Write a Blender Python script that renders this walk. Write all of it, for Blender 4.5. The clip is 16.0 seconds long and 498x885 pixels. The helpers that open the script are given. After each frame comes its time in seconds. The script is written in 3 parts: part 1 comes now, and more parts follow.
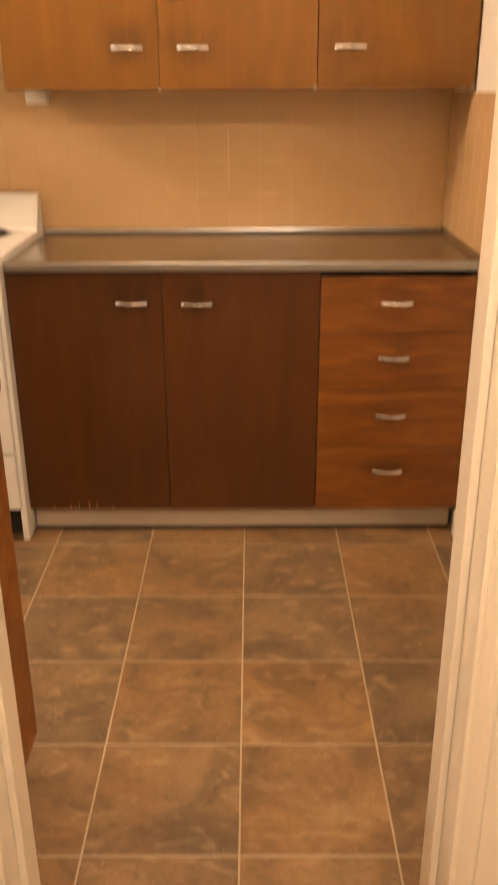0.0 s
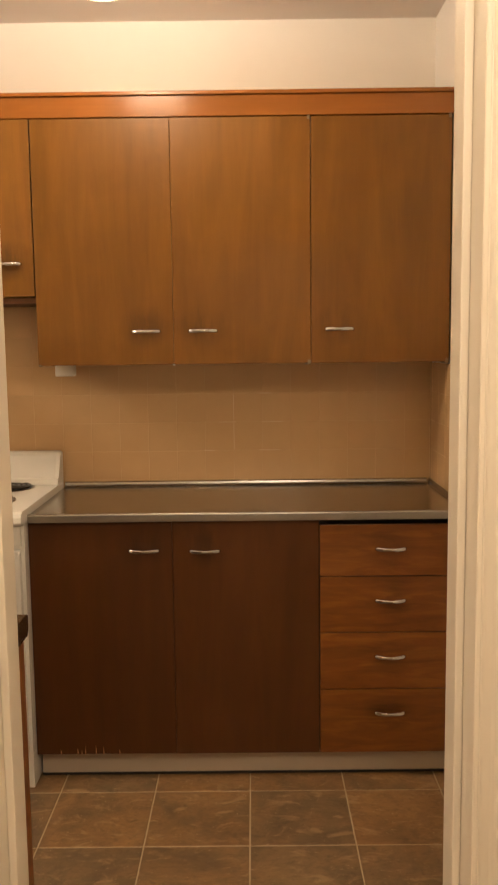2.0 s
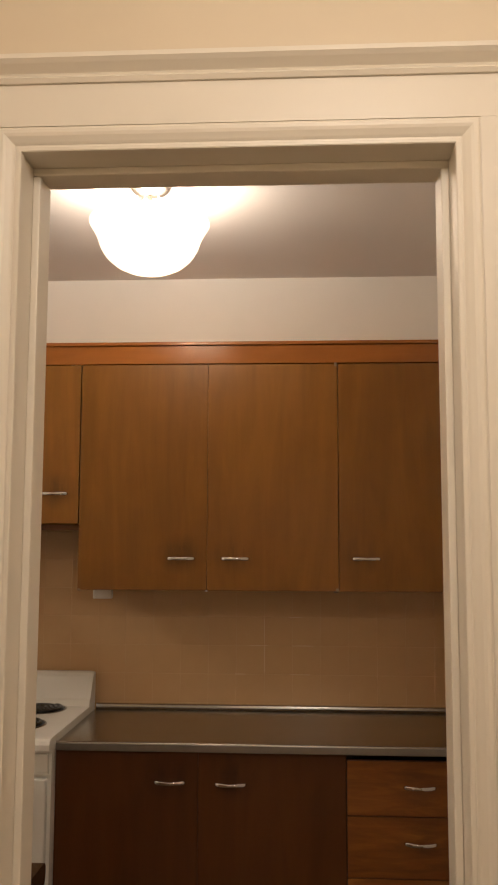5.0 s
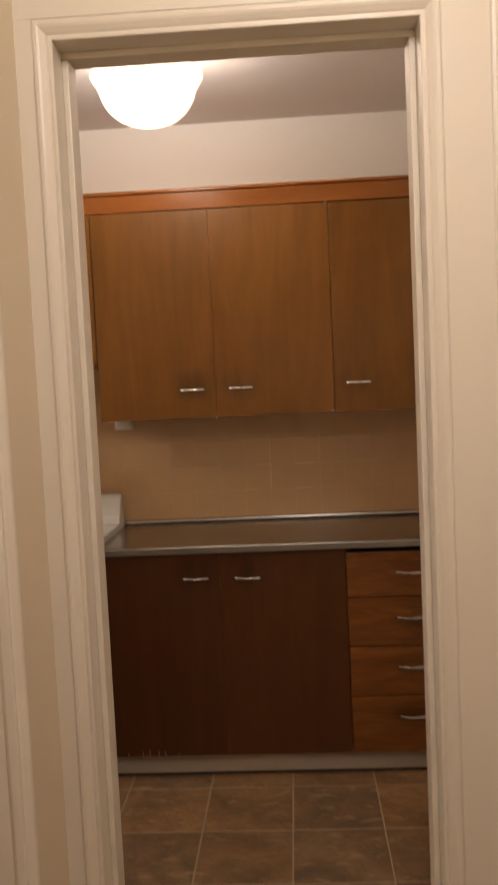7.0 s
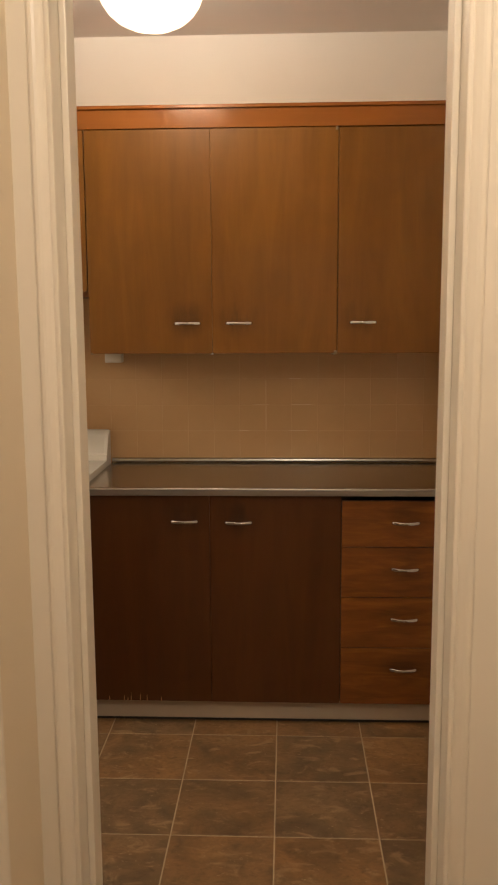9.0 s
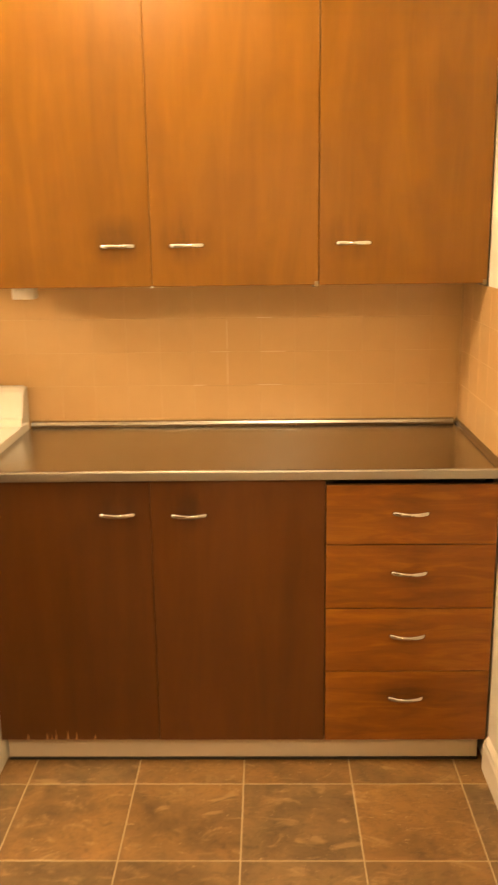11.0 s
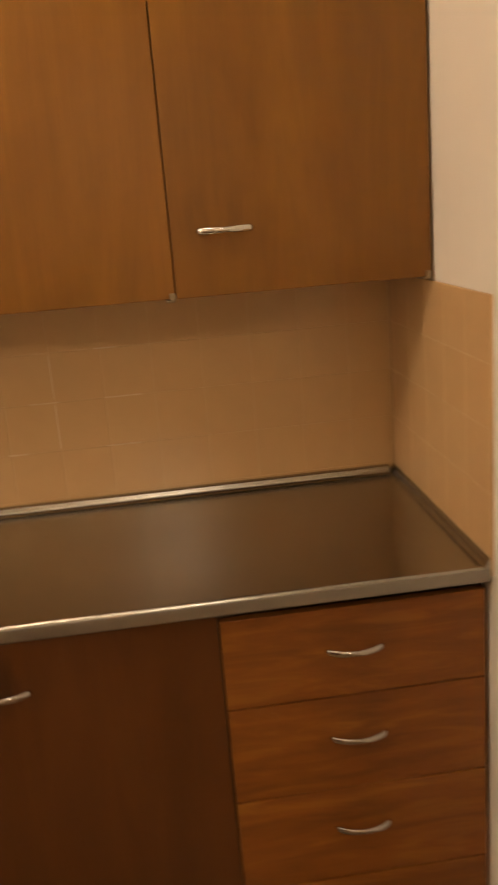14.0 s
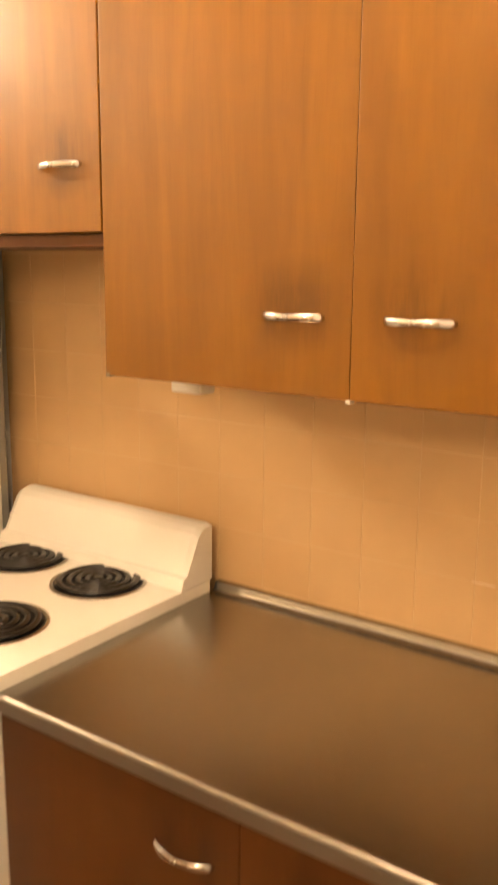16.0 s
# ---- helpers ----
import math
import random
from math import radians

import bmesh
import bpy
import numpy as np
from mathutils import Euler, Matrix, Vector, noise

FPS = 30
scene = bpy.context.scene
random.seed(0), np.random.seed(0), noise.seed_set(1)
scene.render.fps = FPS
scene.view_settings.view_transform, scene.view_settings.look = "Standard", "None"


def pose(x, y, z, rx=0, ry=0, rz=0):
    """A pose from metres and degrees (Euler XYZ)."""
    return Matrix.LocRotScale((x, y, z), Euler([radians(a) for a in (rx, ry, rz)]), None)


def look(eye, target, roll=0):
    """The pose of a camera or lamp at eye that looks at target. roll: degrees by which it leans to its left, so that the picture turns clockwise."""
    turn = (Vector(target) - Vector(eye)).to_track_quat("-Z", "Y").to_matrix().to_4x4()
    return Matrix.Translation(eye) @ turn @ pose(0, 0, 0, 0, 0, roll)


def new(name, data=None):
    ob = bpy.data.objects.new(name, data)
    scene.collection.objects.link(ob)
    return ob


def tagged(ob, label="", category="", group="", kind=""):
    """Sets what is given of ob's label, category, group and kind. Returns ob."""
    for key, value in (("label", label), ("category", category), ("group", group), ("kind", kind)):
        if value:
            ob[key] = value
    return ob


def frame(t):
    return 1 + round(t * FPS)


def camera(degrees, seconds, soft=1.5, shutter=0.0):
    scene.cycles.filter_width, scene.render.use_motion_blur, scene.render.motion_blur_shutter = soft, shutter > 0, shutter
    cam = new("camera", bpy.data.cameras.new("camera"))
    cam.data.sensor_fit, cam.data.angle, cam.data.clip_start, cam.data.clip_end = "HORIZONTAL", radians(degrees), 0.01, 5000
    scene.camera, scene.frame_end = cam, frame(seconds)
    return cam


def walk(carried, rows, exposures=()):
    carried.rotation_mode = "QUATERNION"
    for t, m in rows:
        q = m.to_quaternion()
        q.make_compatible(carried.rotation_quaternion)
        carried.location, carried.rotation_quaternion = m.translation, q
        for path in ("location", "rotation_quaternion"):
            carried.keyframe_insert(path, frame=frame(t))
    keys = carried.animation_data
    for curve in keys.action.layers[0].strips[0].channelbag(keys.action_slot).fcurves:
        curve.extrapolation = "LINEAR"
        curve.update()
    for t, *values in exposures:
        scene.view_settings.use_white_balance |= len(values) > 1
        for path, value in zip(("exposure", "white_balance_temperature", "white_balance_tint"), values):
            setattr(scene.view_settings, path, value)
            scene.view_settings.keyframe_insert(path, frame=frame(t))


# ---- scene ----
cam = camera(32.1, 16.0, soft=1.9, shutter=0.5)
PATH = [
    (0, (0.064, -3.088, 1.363), (0.055, -1.241, 0.597), -0.3),
    (0.5, (0.055, -3.164, 1.358), (0.048, -1.218, 0.895), 0.6),
    (1, (0.05, -3.224, 1.409), (-0.011, -1.252, 1.078), -0.8),
    (1.5, (0.068, -3.263, 1.42), (0.013, -1.28, 1.164), -1.7),
    (2, (0.058, -3.265, 1.421), (0.048, -1.278, 1.19), -0.7),
    (2.5, (0.083, -3.286, 1.412), (0.048, -1.287, 1.359), -0.6),
    (3, (0.046, -3.322, 1.432), (0.033, -1.322, 1.471), -0.3),
    (3.5, (0.036, -3.346, 1.457), (-0.024, -1.364, 1.716), 0.3),
    (6, (0.154, -3.511, 1.575), (-0.042, -1.521, 1.614), -1.1),
    (6.5, (0.153, -3.635, 1.534), (-0.138, -1.659, 1.437), -1.2),
    (7, (0.102, -3.719, 1.515), (-0.008, -1.728, 1.356), -2.7),
    (7.5, (0.07, -3.795, 1.535), (0.02, -1.821, 1.218), -1.8),
    (8, (0.067, -3.792, 1.524), (0.013, -1.814, 1.233), -1.2),
    (10.5, (0.093, -2.926, 1.498), (-0.014, -0.974, 1.076), 0.1),
    (11, (0.109, -2.764, 1.502), (0.068, -0.822, 1.023), -0.8),
    (11.5, (0.05, -2.603, 1.518), (0.194, -0.638, 1.174), -0.6),
    (12, (0.044, -2.457, 1.519), (0.3, -0.503, 1.176), -0.3),
    (12.5, (0.095, -2.31, 1.503), (0.017, -0.346, 1.133), 0.9),
    (13, (0.131, -2.183, 1.505), (0.148, -0.227, 1.086), -0.0),
    (13.5, (0.16, -2.01, 1.506), (0.416, -0.076, 1.061), -1.8),
    (14, (0.21, -1.86, 1.505), (0.403, 0.058, 0.969), -4.7),
    (14.5, (0.253, -1.672, 1.517), (-0.37, 0.172, 1.055), -4.6),
    (15, (0.36, -1.557, 1.542), (-0.664, 0.079, 1.019), -3.0),
    (15.5, (0.381, -1.468, 1.525), (-0.705, 0.127, 0.999), -1.9),
    (16, (0.36, -1.347, 1.527), (-0.77, 0.255, 1.131), 0.6),
]
EXPOSURES = [
    (0.0, 0.36, 6400, 18), (0.5, 0.22, 7500, 17), (1.0, 0.02, 6250, 13), (1.5, -0.42, 6100, 12), (2.0, -0.4, 6000, 10), (2.5, -0.65, 5900, 11),
    (3.0, -1.0, 5800, 9), (3.5, -1.2, 5450, 6), (6.0, -1.25, 5450, 13), (6.5, -1.27, 5350, 13), (7.0, -1.1, 5300, 14), (7.5, -0.86, 5300, 14), (8.0, -0.94, 5450, 13),
    (10.5, 0.04, 6650, 7), (11.0, 0.78, 8100, 9), (11.5, 0.15, 6300, 7), (12.0, -0.33, 5850, 5), (12.5, 0.5, 6900, 4), (13.0, 0.87, 6050, 4), (13.5, 0.22, 5750, 8),
    (14.0, -0.4, 6250, 10), (14.5, 0.73, 7050, 6), (15.0, 0.72, 6900, 10), (16.0, 0.71, 6800, 12),
]
walk(cam, [(t, look(eye, aim, roll)) for t, eye, aim, roll in PATH], EXPOSURES)

# ---------------------------------------------------------------- world and lamps
world = bpy.data.worlds.new("world")
scene.world = world
world.use_nodes = True
world.node_tree.nodes["Background"].inputs[0].default_value = (1.0, 0.75, 0.5, 1)
world.node_tree.nodes["Background"].inputs[1].default_value = 0.02

WARM = (1.0, 0.79, 0.56)
BOWL_GLOW = 4.5          # opal bowl of the kitchen lamp
BULB_WATTS = 18.0         # bulbs standing in the open bowl, lighting the ceiling
SIDE_WATTS = 43.0        # lamp on the far side wall of the kitchen
HALL_WATTS = 58.0        # lamp of the hall


def bulb(name, at, watts, radius, colour=WARM):
    lamp = bpy.data.lights.new(name, "POINT")
    lamp.energy, lamp.shadow_soft_size, lamp.color = watts, radius, colour
    ob = new(name, lamp)
    ob.location = at
    return ob


bulb("bulb", (-0.275, -0.935, 2.457), BULB_WATTS, 0.03)
bulb("bulb", (-0.365, -0.935, 2.457), BULB_WATTS, 0.03)
bulb("bulb", (-2.35, -1.08, 2.36), SIDE_WATTS, 0.035)
bulb("bulb", (0.26, -3.27, 2.43), HALL_WATTS, 0.17, (1.0, 0.79, 0.56))


# ---------------------------------------------------------------- materials
def shader(name, rough=0.5, metal=0.0):
    m = bpy.data.materials.new(name)
    m.use_nodes = True
    nodes, links = m.node_tree.nodes, m.node_tree.links
    p = nodes["Principled BSDF"]
    p.inputs["Roughness"].default_value = rough
    p.inputs["Metallic"].default_value = metal
    return m, nodes, links, p


def coords(nodes, links, scale, shift=True):
    """Object coordinates, moved by a random step for each object, and scaled."""
    tc = nodes.new("ShaderNodeTexCoord")
    info = nodes.new("ShaderNodeObjectInfo")
    times = nodes.new("ShaderNodeMath")
    times.operation = "MULTIPLY"
    times.inputs[1].default_value = 17.0 if shift else 0.0
    add = nodes.new("ShaderNodeVectorMath")
    mp = nodes.new("ShaderNodeMapping")
    mp.inputs["Scale"].default_value = scale
    links.new(info.outputs["Random"], times.inputs[0])
    links.new(tc.outputs["Object"], add.inputs[0])
    links.new(times.outputs[0], add.inputs[1])
    links.new(add.outputs[0], mp.inputs[0])
    return tc, info, mp.outputs[0]


def noise_tex(nodes, links, vector, scale, detail=4.0, rough=0.55, warp=0.0):
    n = nodes.new("ShaderNodeTexNoise")
    n.inputs["Scale"].default_value = scale
    n.inputs["Detail"].default_value = detail
    n.inputs["Roughness"].default_value = rough
    n.inputs["Distortion"].default_value = warp
    links.new(vector, n.inputs["Vector"])
    return n.outputs["Fac"]


def ramp(nodes, links, fac, stops):
    r = nodes.new("ShaderNodeValToRGB")
    e = r.color_ramp.elements
    while len(e) < len(stops):
        e.new(0.5)
    for el, (at, c) in zip(e, stops):
        el.position, el.color = at, (*c, 1)
    links.new(fac, r.inputs[0])
    return r.outputs[0]


def mix(nodes, links, fac, a, b, mode="MIX"):
    n = nodes.new("ShaderNodeMix")
    n.data_type, n.blend_type = "RGBA", mode
    for value, socket in ((fac, n.inputs[0]), (a, n.inputs[6]), (b, n.inputs[7])):
        if isinstance(value, (int, float)):
            socket.default_value = value
        elif isinstance(value, tuple):
            socket.default_value = (*value, 1)
        else:
            links.new(value, socket)
    return n.outputs[2]


def span(nodes, links, value, a, b, c, d):
    n = nodes.new("ShaderNodeMapRange")
    links.new(value, n.inputs[0])
    for i, v in enumerate((a, b, c, d)):
        n.inputs[i + 1].default_value = v
    return n.outputs[0]


def bump(nodes, links, p, height, strength, distance=0.002):
    b = nodes.new("ShaderNodeBump")
    b.inputs["Strength"].default_value = strength
    b.inputs["Distance"].default_value = distance
    links.new(height, b.inputs["Height"])
    links.new(b.outputs[0], p.inputs["Normal"])


def wood(name, light, dark, upright=True, rough=0.36, stained=True, lively=0.0):
    """Varnished plywood: long grain, broad tone bands, a dark greasy patch round the handle at the object's origin."""
    m, nodes, links, p = shader(name, rough)
    fine = (60, 60, 3.2) if upright else (3.2, 60, 60)
    broad = (7, 7, 1.0) if upright else (1.0, 7, 7)
    tc, info, v1 = coords(nodes, links, fine)
    _, _, v2 = coords(nodes, links, broad)
    grain = noise_tex(nodes, links, v1, 1.0, 5, 0.6, 0.4)
    bands = noise_tex(nodes, links, v2, 1.0, 3, 0.5, 0.8)
    flecks = (210, 210, 14) if upright else (14, 210, 210)
    _, _, v3 = coords(nodes, links, flecks)
    pores = noise_tex(nodes, links, v3, 1.0, 2, 0.5)
    base = ramp(nodes, links, bands, [(0.30, tuple(a * 0.82 for a in light)), (0.46, light), (0.56, tuple(a * 0.92 for a in light)), (0.68, tuple(a * 1.07 for a in light))])
    lines = span(nodes, links, grain, 0.40, 0.72, 0.0, 0.13 if upright else 0.22)
    c = mix(nodes, links, lines, base, dark)
    c = mix(nodes, links, span(nodes, links, pores, 0.56, 0.72, 0.0, 0.12), c, dark)
    if upright:
        _, _, v5 = coords(nodes, links, (8, 8, 1.05))
        figure = noise_tex(nodes, links, v5, 1.0, 6, 0.62, 1.6)
        c = mix(nodes, links, span(nodes, links, figure, 0.50, 0.70, 0.0, 0.36), c, tuple(min(1.0, a * b) for a, b in zip(light, (1.30, 1.38, 1.5))))
        c = mix(nodes, links, span(nodes, links, figure, 0.47, 0.30, 0.0, 0.28), c, tuple(a * 0.9 for a in dark))
        _, _, v6 = coords(nodes, links, (1, 1, 1))
        age = noise_tex(nodes, links, v6, 3.0, 4, 0.6, 0.3)
        c = mix(nodes, links, span(nodes, links, age, 0.52, 0.75, 0.0, 0.35), c, dark)
    if lively:
        _, _, v4 = coords(nodes, links, (4.5, 30, 30))
        flame = noise_tex(nodes, links, v4, 1.0, 4, 0.6, 0.9)
        c = mix(nodes, links, span(nodes, links, flame, 0.50, 0.70, 0.0, lively), c, tuple(a * b for a, b in zip(light, (1.45, 1.75, 1.6))))
        c = mix(nodes, links, span(nodes, links, flame, 0.46, 0.30, 0.0, lively), c, dark)
    tone = span(nodes, links, info.outputs["Random"], 0, 1, 0.92, 1.08)
    gray = nodes.new("ShaderNodeCombineColor")
    for i in range(3):
        links.new(tone, gray.inputs[i])
    c = mix(nodes, links, 1.0, c, gray.outputs[0], "MULTIPLY")
    if stained:
        away = nodes.new("ShaderNodeVectorMath")
        away.operation = "LENGTH"
        sq = nodes.new("ShaderNodeMapping")
        sq.inputs["Scale"].default_value = (1.0, 0.2, 1.25)
        sq.inputs["Location"].default_value = (0.0, 0.0, -0.020)
        links.new(tc.outputs["Object"], sq.inputs[0])
        links.new(sq.outputs[0], away.inputs[0])
        near = span(nodes, links, away.outputs[1], 0.03, 0.095, 1.0, 0.0)
        patch = noise_tex(nodes, links, v2, 3.0, 5, 0.65)
        n = nodes.new("ShaderNodeMath")
        n.operation = "MULTIPLY"
        links.new(near, n.inputs[0])
        links.new(span(nodes, links, patch, 0.36, 0.62, 0.0, 0.60), n.inputs[1])
        c = mix(nodes, links, n.outputs[0], c, tuple(a * 0.45 for a in dark))
    links.new(c, p.inputs["Base Color"])
    links.new(span(nodes, links, bands, 0.3, 0.7, rough - 0.05, rough + 0.08), p.inputs["Roughness"])
    p.inputs["Specular IOR Level"].default_value = 0.38
    p.inputs["Coat Weight"].default_value = 0.05
    p.inputs["Coat Roughness"].default_value = 0.3
    bump(nodes, links, p, grain, 0.10, 0.001)
    return m


def paint(name, colour, rough=0.55, uneven=0.05, brush=0.06, scale=(1, 1, 1)):
    m, nodes, links, p = shader(name, rough)
    _, _, v = coords(nodes, links, scale, False)
    cloud = noise_tex(nodes, links, v, 2.3, 4)
    fine = noise_tex(nodes, links, v, 140.0, 3)
    c = mix(nodes, links, cloud, tuple(a * (1 - uneven) for a in colour), tuple(min(1, a * (1 + uneven)) for a in colour))
    links.new(c, p.inputs["Base Color"])
    links.new(span(nodes, links, cloud, 0.3, 0.7, rough - 0.06, rough + 0.06), p.inputs["Roughness"])
    bump(nodes, links, p, fine, brush, 0.001)
    return m


def ceramic():
    m, nodes, links, p = shader("peach_glaze", 0.16)
    _, info, v = coords(nodes, links, (1, 1, 1))
    cloud = noise_tex(nodes, links, v, 14.0, 4)
    c = mix(nodes, links, cloud, (0.572, 0.376, 0.186), (0.632, 0.419, 0.211))
    c2 = mix(nodes, links, span(nodes, links, info.outputs["Random"], 0, 1, 0, 0.35), c, (0.597, 0.382, 0.186))
    links.new(c2, p.inputs["Base Color"])
    links.new(span(nodes, links, cloud, 0.3, 0.7, 0.12, 0.24), p.inputs["Roughness"])
    p.inputs["Specular IOR Level"].default_value = 0.4
    bump(nodes, links, p, cloud, 0.12, 0.002)
    return m


def slate():
    """Vinyl floor tile printed as rust and grey slate, with pale chips and a low relief."""
    m, nodes, links, p = shader("slate_vinyl", 0.42)
    _, info, v = coords(nodes, links, (1, 1, 1))
    _, _, vs = coords(nodes, links, (1.0, 1.9, 1.0))
    patch = noise_tex(nodes, links, v, 6.0, 5, 0.58, 1.0)
    other = noise_tex(nodes, links, v, 3.1, 3, 0.5, 0.6)
    grit = noise_tex(nodes, links, vs, 30.0, 6, 0.7, 1.2)
    chip = noise_tex(nodes, links, vs, 11.0, 5, 0.6, 0.7)
    vein = noise_tex(nodes, links, vs, 8.0, 2, 0.5, 3.0)
    r = info.outputs["Random"]
    warm = ramp(nodes, links, patch, [(0.28, (0.140, 0.082, 0.034)), (0.5, (0.250, 0.138, 0.052)), (0.70, (0.350, 0.195, 0.072))])
    cool = ramp(nodes, links, patch, [(0.28, (0.110, 0.070, 0.034)), (0.5, (0.180, 0.114, 0.054)), (0.70, (0.262, 0.166, 0.077))])
    pick = nodes.new("ShaderNodeMath")
    links.new(span(nodes, links, r, 0.0, 1.0, -0.85, 1.05), pick.inputs[0])
    links.new(span(nodes, links, other, 0.35, 0.65, -0.15, 0.6), pick.inputs[1])
    pick.use_clamp = True
    c = mix(nodes, links, pick.outputs[0], warm, cool)
    c = mix(nodes, links, span(nodes, links, grit, 0.48, 0.72, 0, 0.55), c, (0.085, 0.056, 0.028))
    c = mix(nodes, links, span(nodes, links, chip, 0.56, 0.68, 0, 0.55), c, (0.44, 0.30, 0.155))
    fleck = noise_tex(nodes, links, vs, 34.0, 3, 0.5, 2.2)
    c = mix(nodes, links, span(nodes, links, fleck, 0.66, 0.73, 0, 0.6), c, (0.50, 0.37, 0.21))
    c = mix(nodes, links, span(nodes, links, vein, 0.66, 0.73, 0, 0.4), c, (0.070, 0.046, 0.023))
    links.new(c, p.inputs["Base Color"])
    links.new(span(nodes, links, grit, 0.3, 0.7, 0.36, 0.52), p.inputs["Roughness"])
    bump(nodes, links, p, chip, 0.25, 0.002)
    return m


def metal(name, colour, rough, cloud=0.0):
    m, nodes, links, p = shader(name, rough, 1.0)
    p.inputs["Base Color"].default_value = (*colour, 1)
    if cloud:
        _, _, v = coords(nodes, links, (1, 1, 1), False)
        smear = noise_tex(nodes, links, v, 4.0, 1.5, 0.4)
        c = mix(nodes, links, smear, tuple(a * (1 - cloud) for a in colour), tuple(a * (1 + cloud) for a in colour))
        links.new(c, p.inputs["Base Color"])
    return m


def opal(name, colour, strength, clear):
    """Thin opal glass lit from inside: a glow, and a share of the bulbs' light that goes straight through."""
    m, nodes, links, p = shader(name, 0.25)
    p.inputs["Base Color"].default_value = (0.9, 0.85, 0.75, 1)
    p.inputs["Emission Color"].default_value = (*colour, 1)
    p.inputs["Emission Strength"].default_value = strength
    through_glass = nodes.new("ShaderNodeBsdfTransparent")
    through_glass.inputs[0].default_value = (1.0, 0.96, 0.9, 1)
    blend = nodes.new("ShaderNodeMixShader")
    blend.inputs[0].default_value = clear
    links.new(p.outputs[0], blend.inputs[1])
    links.new(through_glass.outputs[0], blend.inputs[2])
    links.new(blend.outputs[0], nodes["Material Output"].inputs["Surface"])
    return m


UPPER_WOOD = wood("varnished_plywood", (0.203, 0.0835, 0.0070), (0.122, 0.0455, 0.0038))
BASE_WOOD = wood("dark_varnished_plywood", (0.090, 0.0295, 0.0045), (0.060, 0.0190, 0.0034), rough=0.42)
DRAWER_WOOD = wood("red_varnished_wood", (0.240, 0.082, 0.012), (0.130, 0.042, 0.007), upright=False, rough=0.40, lively=0.6)
TRIM_WOOD = wood("red_varnished_trim", (0.30, 0.105, 0.016), (0.21, 0.070, 0.010), upright=False, rough=0.21, stained=False)
# darker copy of the wall cabinet wood, lack of light put into its colour
UNLIT_WOOD = wood("unlit_cabinet_wood", (0.16, 0.065, 0.018), (0.09, 0.036, 0.010), stained=False, rough=0.6)
RAW_WOOD = paint("bare_wood_chip", (0.50, 0.30, 0.14), 0.7)
KICK_PAINT = paint("pale_kick_paint", (0.57, 0.49, 0.38), 0.5, 0.12, 0.1)
WALL_PAINT = paint("white_wall_paint", (0.83, 0.79, 0.725), 0.5, 0.03, 0.12)
CEILING_PAINT = paint("white_ceiling_paint", (0.78, 0.73, 0.68), 0.8, 0.03, 0.1)
HALL_PAINT = paint("cream_hall_paint", (0.72, 0.62, 0.46), 0.5, 0.05, 0.1)
TRIM_PAINT = paint("cream_gloss_paint", (0.78, 0.72, 0.61), 0.34, 0.025, 0.03, (1, 1, 0.6))
BASEBOARD_PAINT = paint("white_gloss_paint", (0.80, 0.77, 0.70), 0.32, 0.04, 0.06)
GLAZE = ceramic()
GROUT = paint("pale_wall_grout", (0.61, 0.425, 0.225), 0.8, 0.12, 0.3)
FLOOR_TILE = slate()
FLOOR_GROUT = paint("sand_floor_grout", (0.46, 0.37, 0.24), 0.75, 0.2, 0.3)
STEEL = metal("stainless_steel", (0.372, 0.354, 0.322), 0.25, 0.10)
EDGE_STEEL = metal("brushed_steel_edge", (0.34, 0.325, 0.30), 0.44, 0.06)
CHROME = metal("chrome", (0.60, 0.59, 0.585), 0.09)
LAMP_METAL = metal("dull_lamp_metal", (0.36, 0.31, 0.26), 0.32)
DULL_METAL = metal("dull_hinge_metal", (0.30, 0.24, 0.17), 0.4)
ENAMEL = paint("cream_enamel", (0.81, 0.80, 0.75), 0.17, 0.02, 0.01)
FRIDGE_WHITE = paint("white_fridge_enamel", (0.78, 0.75, 0.68), 0.28, 0.02, 0.03)
FRIDGE_GREY = paint("grey_fridge_steel", (0.26, 0.25, 0.23), 0.4, 0.1, 0.05)
IRON = paint("black_coil", (0.012, 0.010, 0.009), 0.24, 0.3, 0.05)
PAN = metal("dark_drip_pan", (0.10, 0.09, 0.085), 0.35)
PAN_RING = metal("drip_pan_ring", (0.40, 0.37, 0.33), 0.25)
# near-black that stands in for shade in gaps; also colours the fridge grille
BLACK = paint("shade_and_grille_black", (0.02, 0.018, 0.015), 0.6, 0.2)
PLASTIC = paint("white_plastic", (0.78, 0.75, 0.68), 0.35, 0.02, 0.01)
OPAL = opal("opal_glass", WARM, BOWL_GLOW, 0.72)


# ---------------------------------------------------------------- mesh helpers
PLACE = {}


def thing(name, at, label, category, group="", kind=""):
    ob = new(name)
    ob.location = at
    ob.empty_display_size = 0.05
    PLACE[ob.name] = Vector(at)
    return tagged(ob, label, category, group, kind)


def mesh_of(name, bm, material, smooth=False):
    bmesh.ops.recalc_face_normals(bm, faces=bm.faces)
    me = bpy.data.meshes.new(name)
    if smooth:
        for f in bm.faces:
            f.smooth = True
    bm.to_mesh(me)
    bm.free()
    me.materials.append(material)
    return me


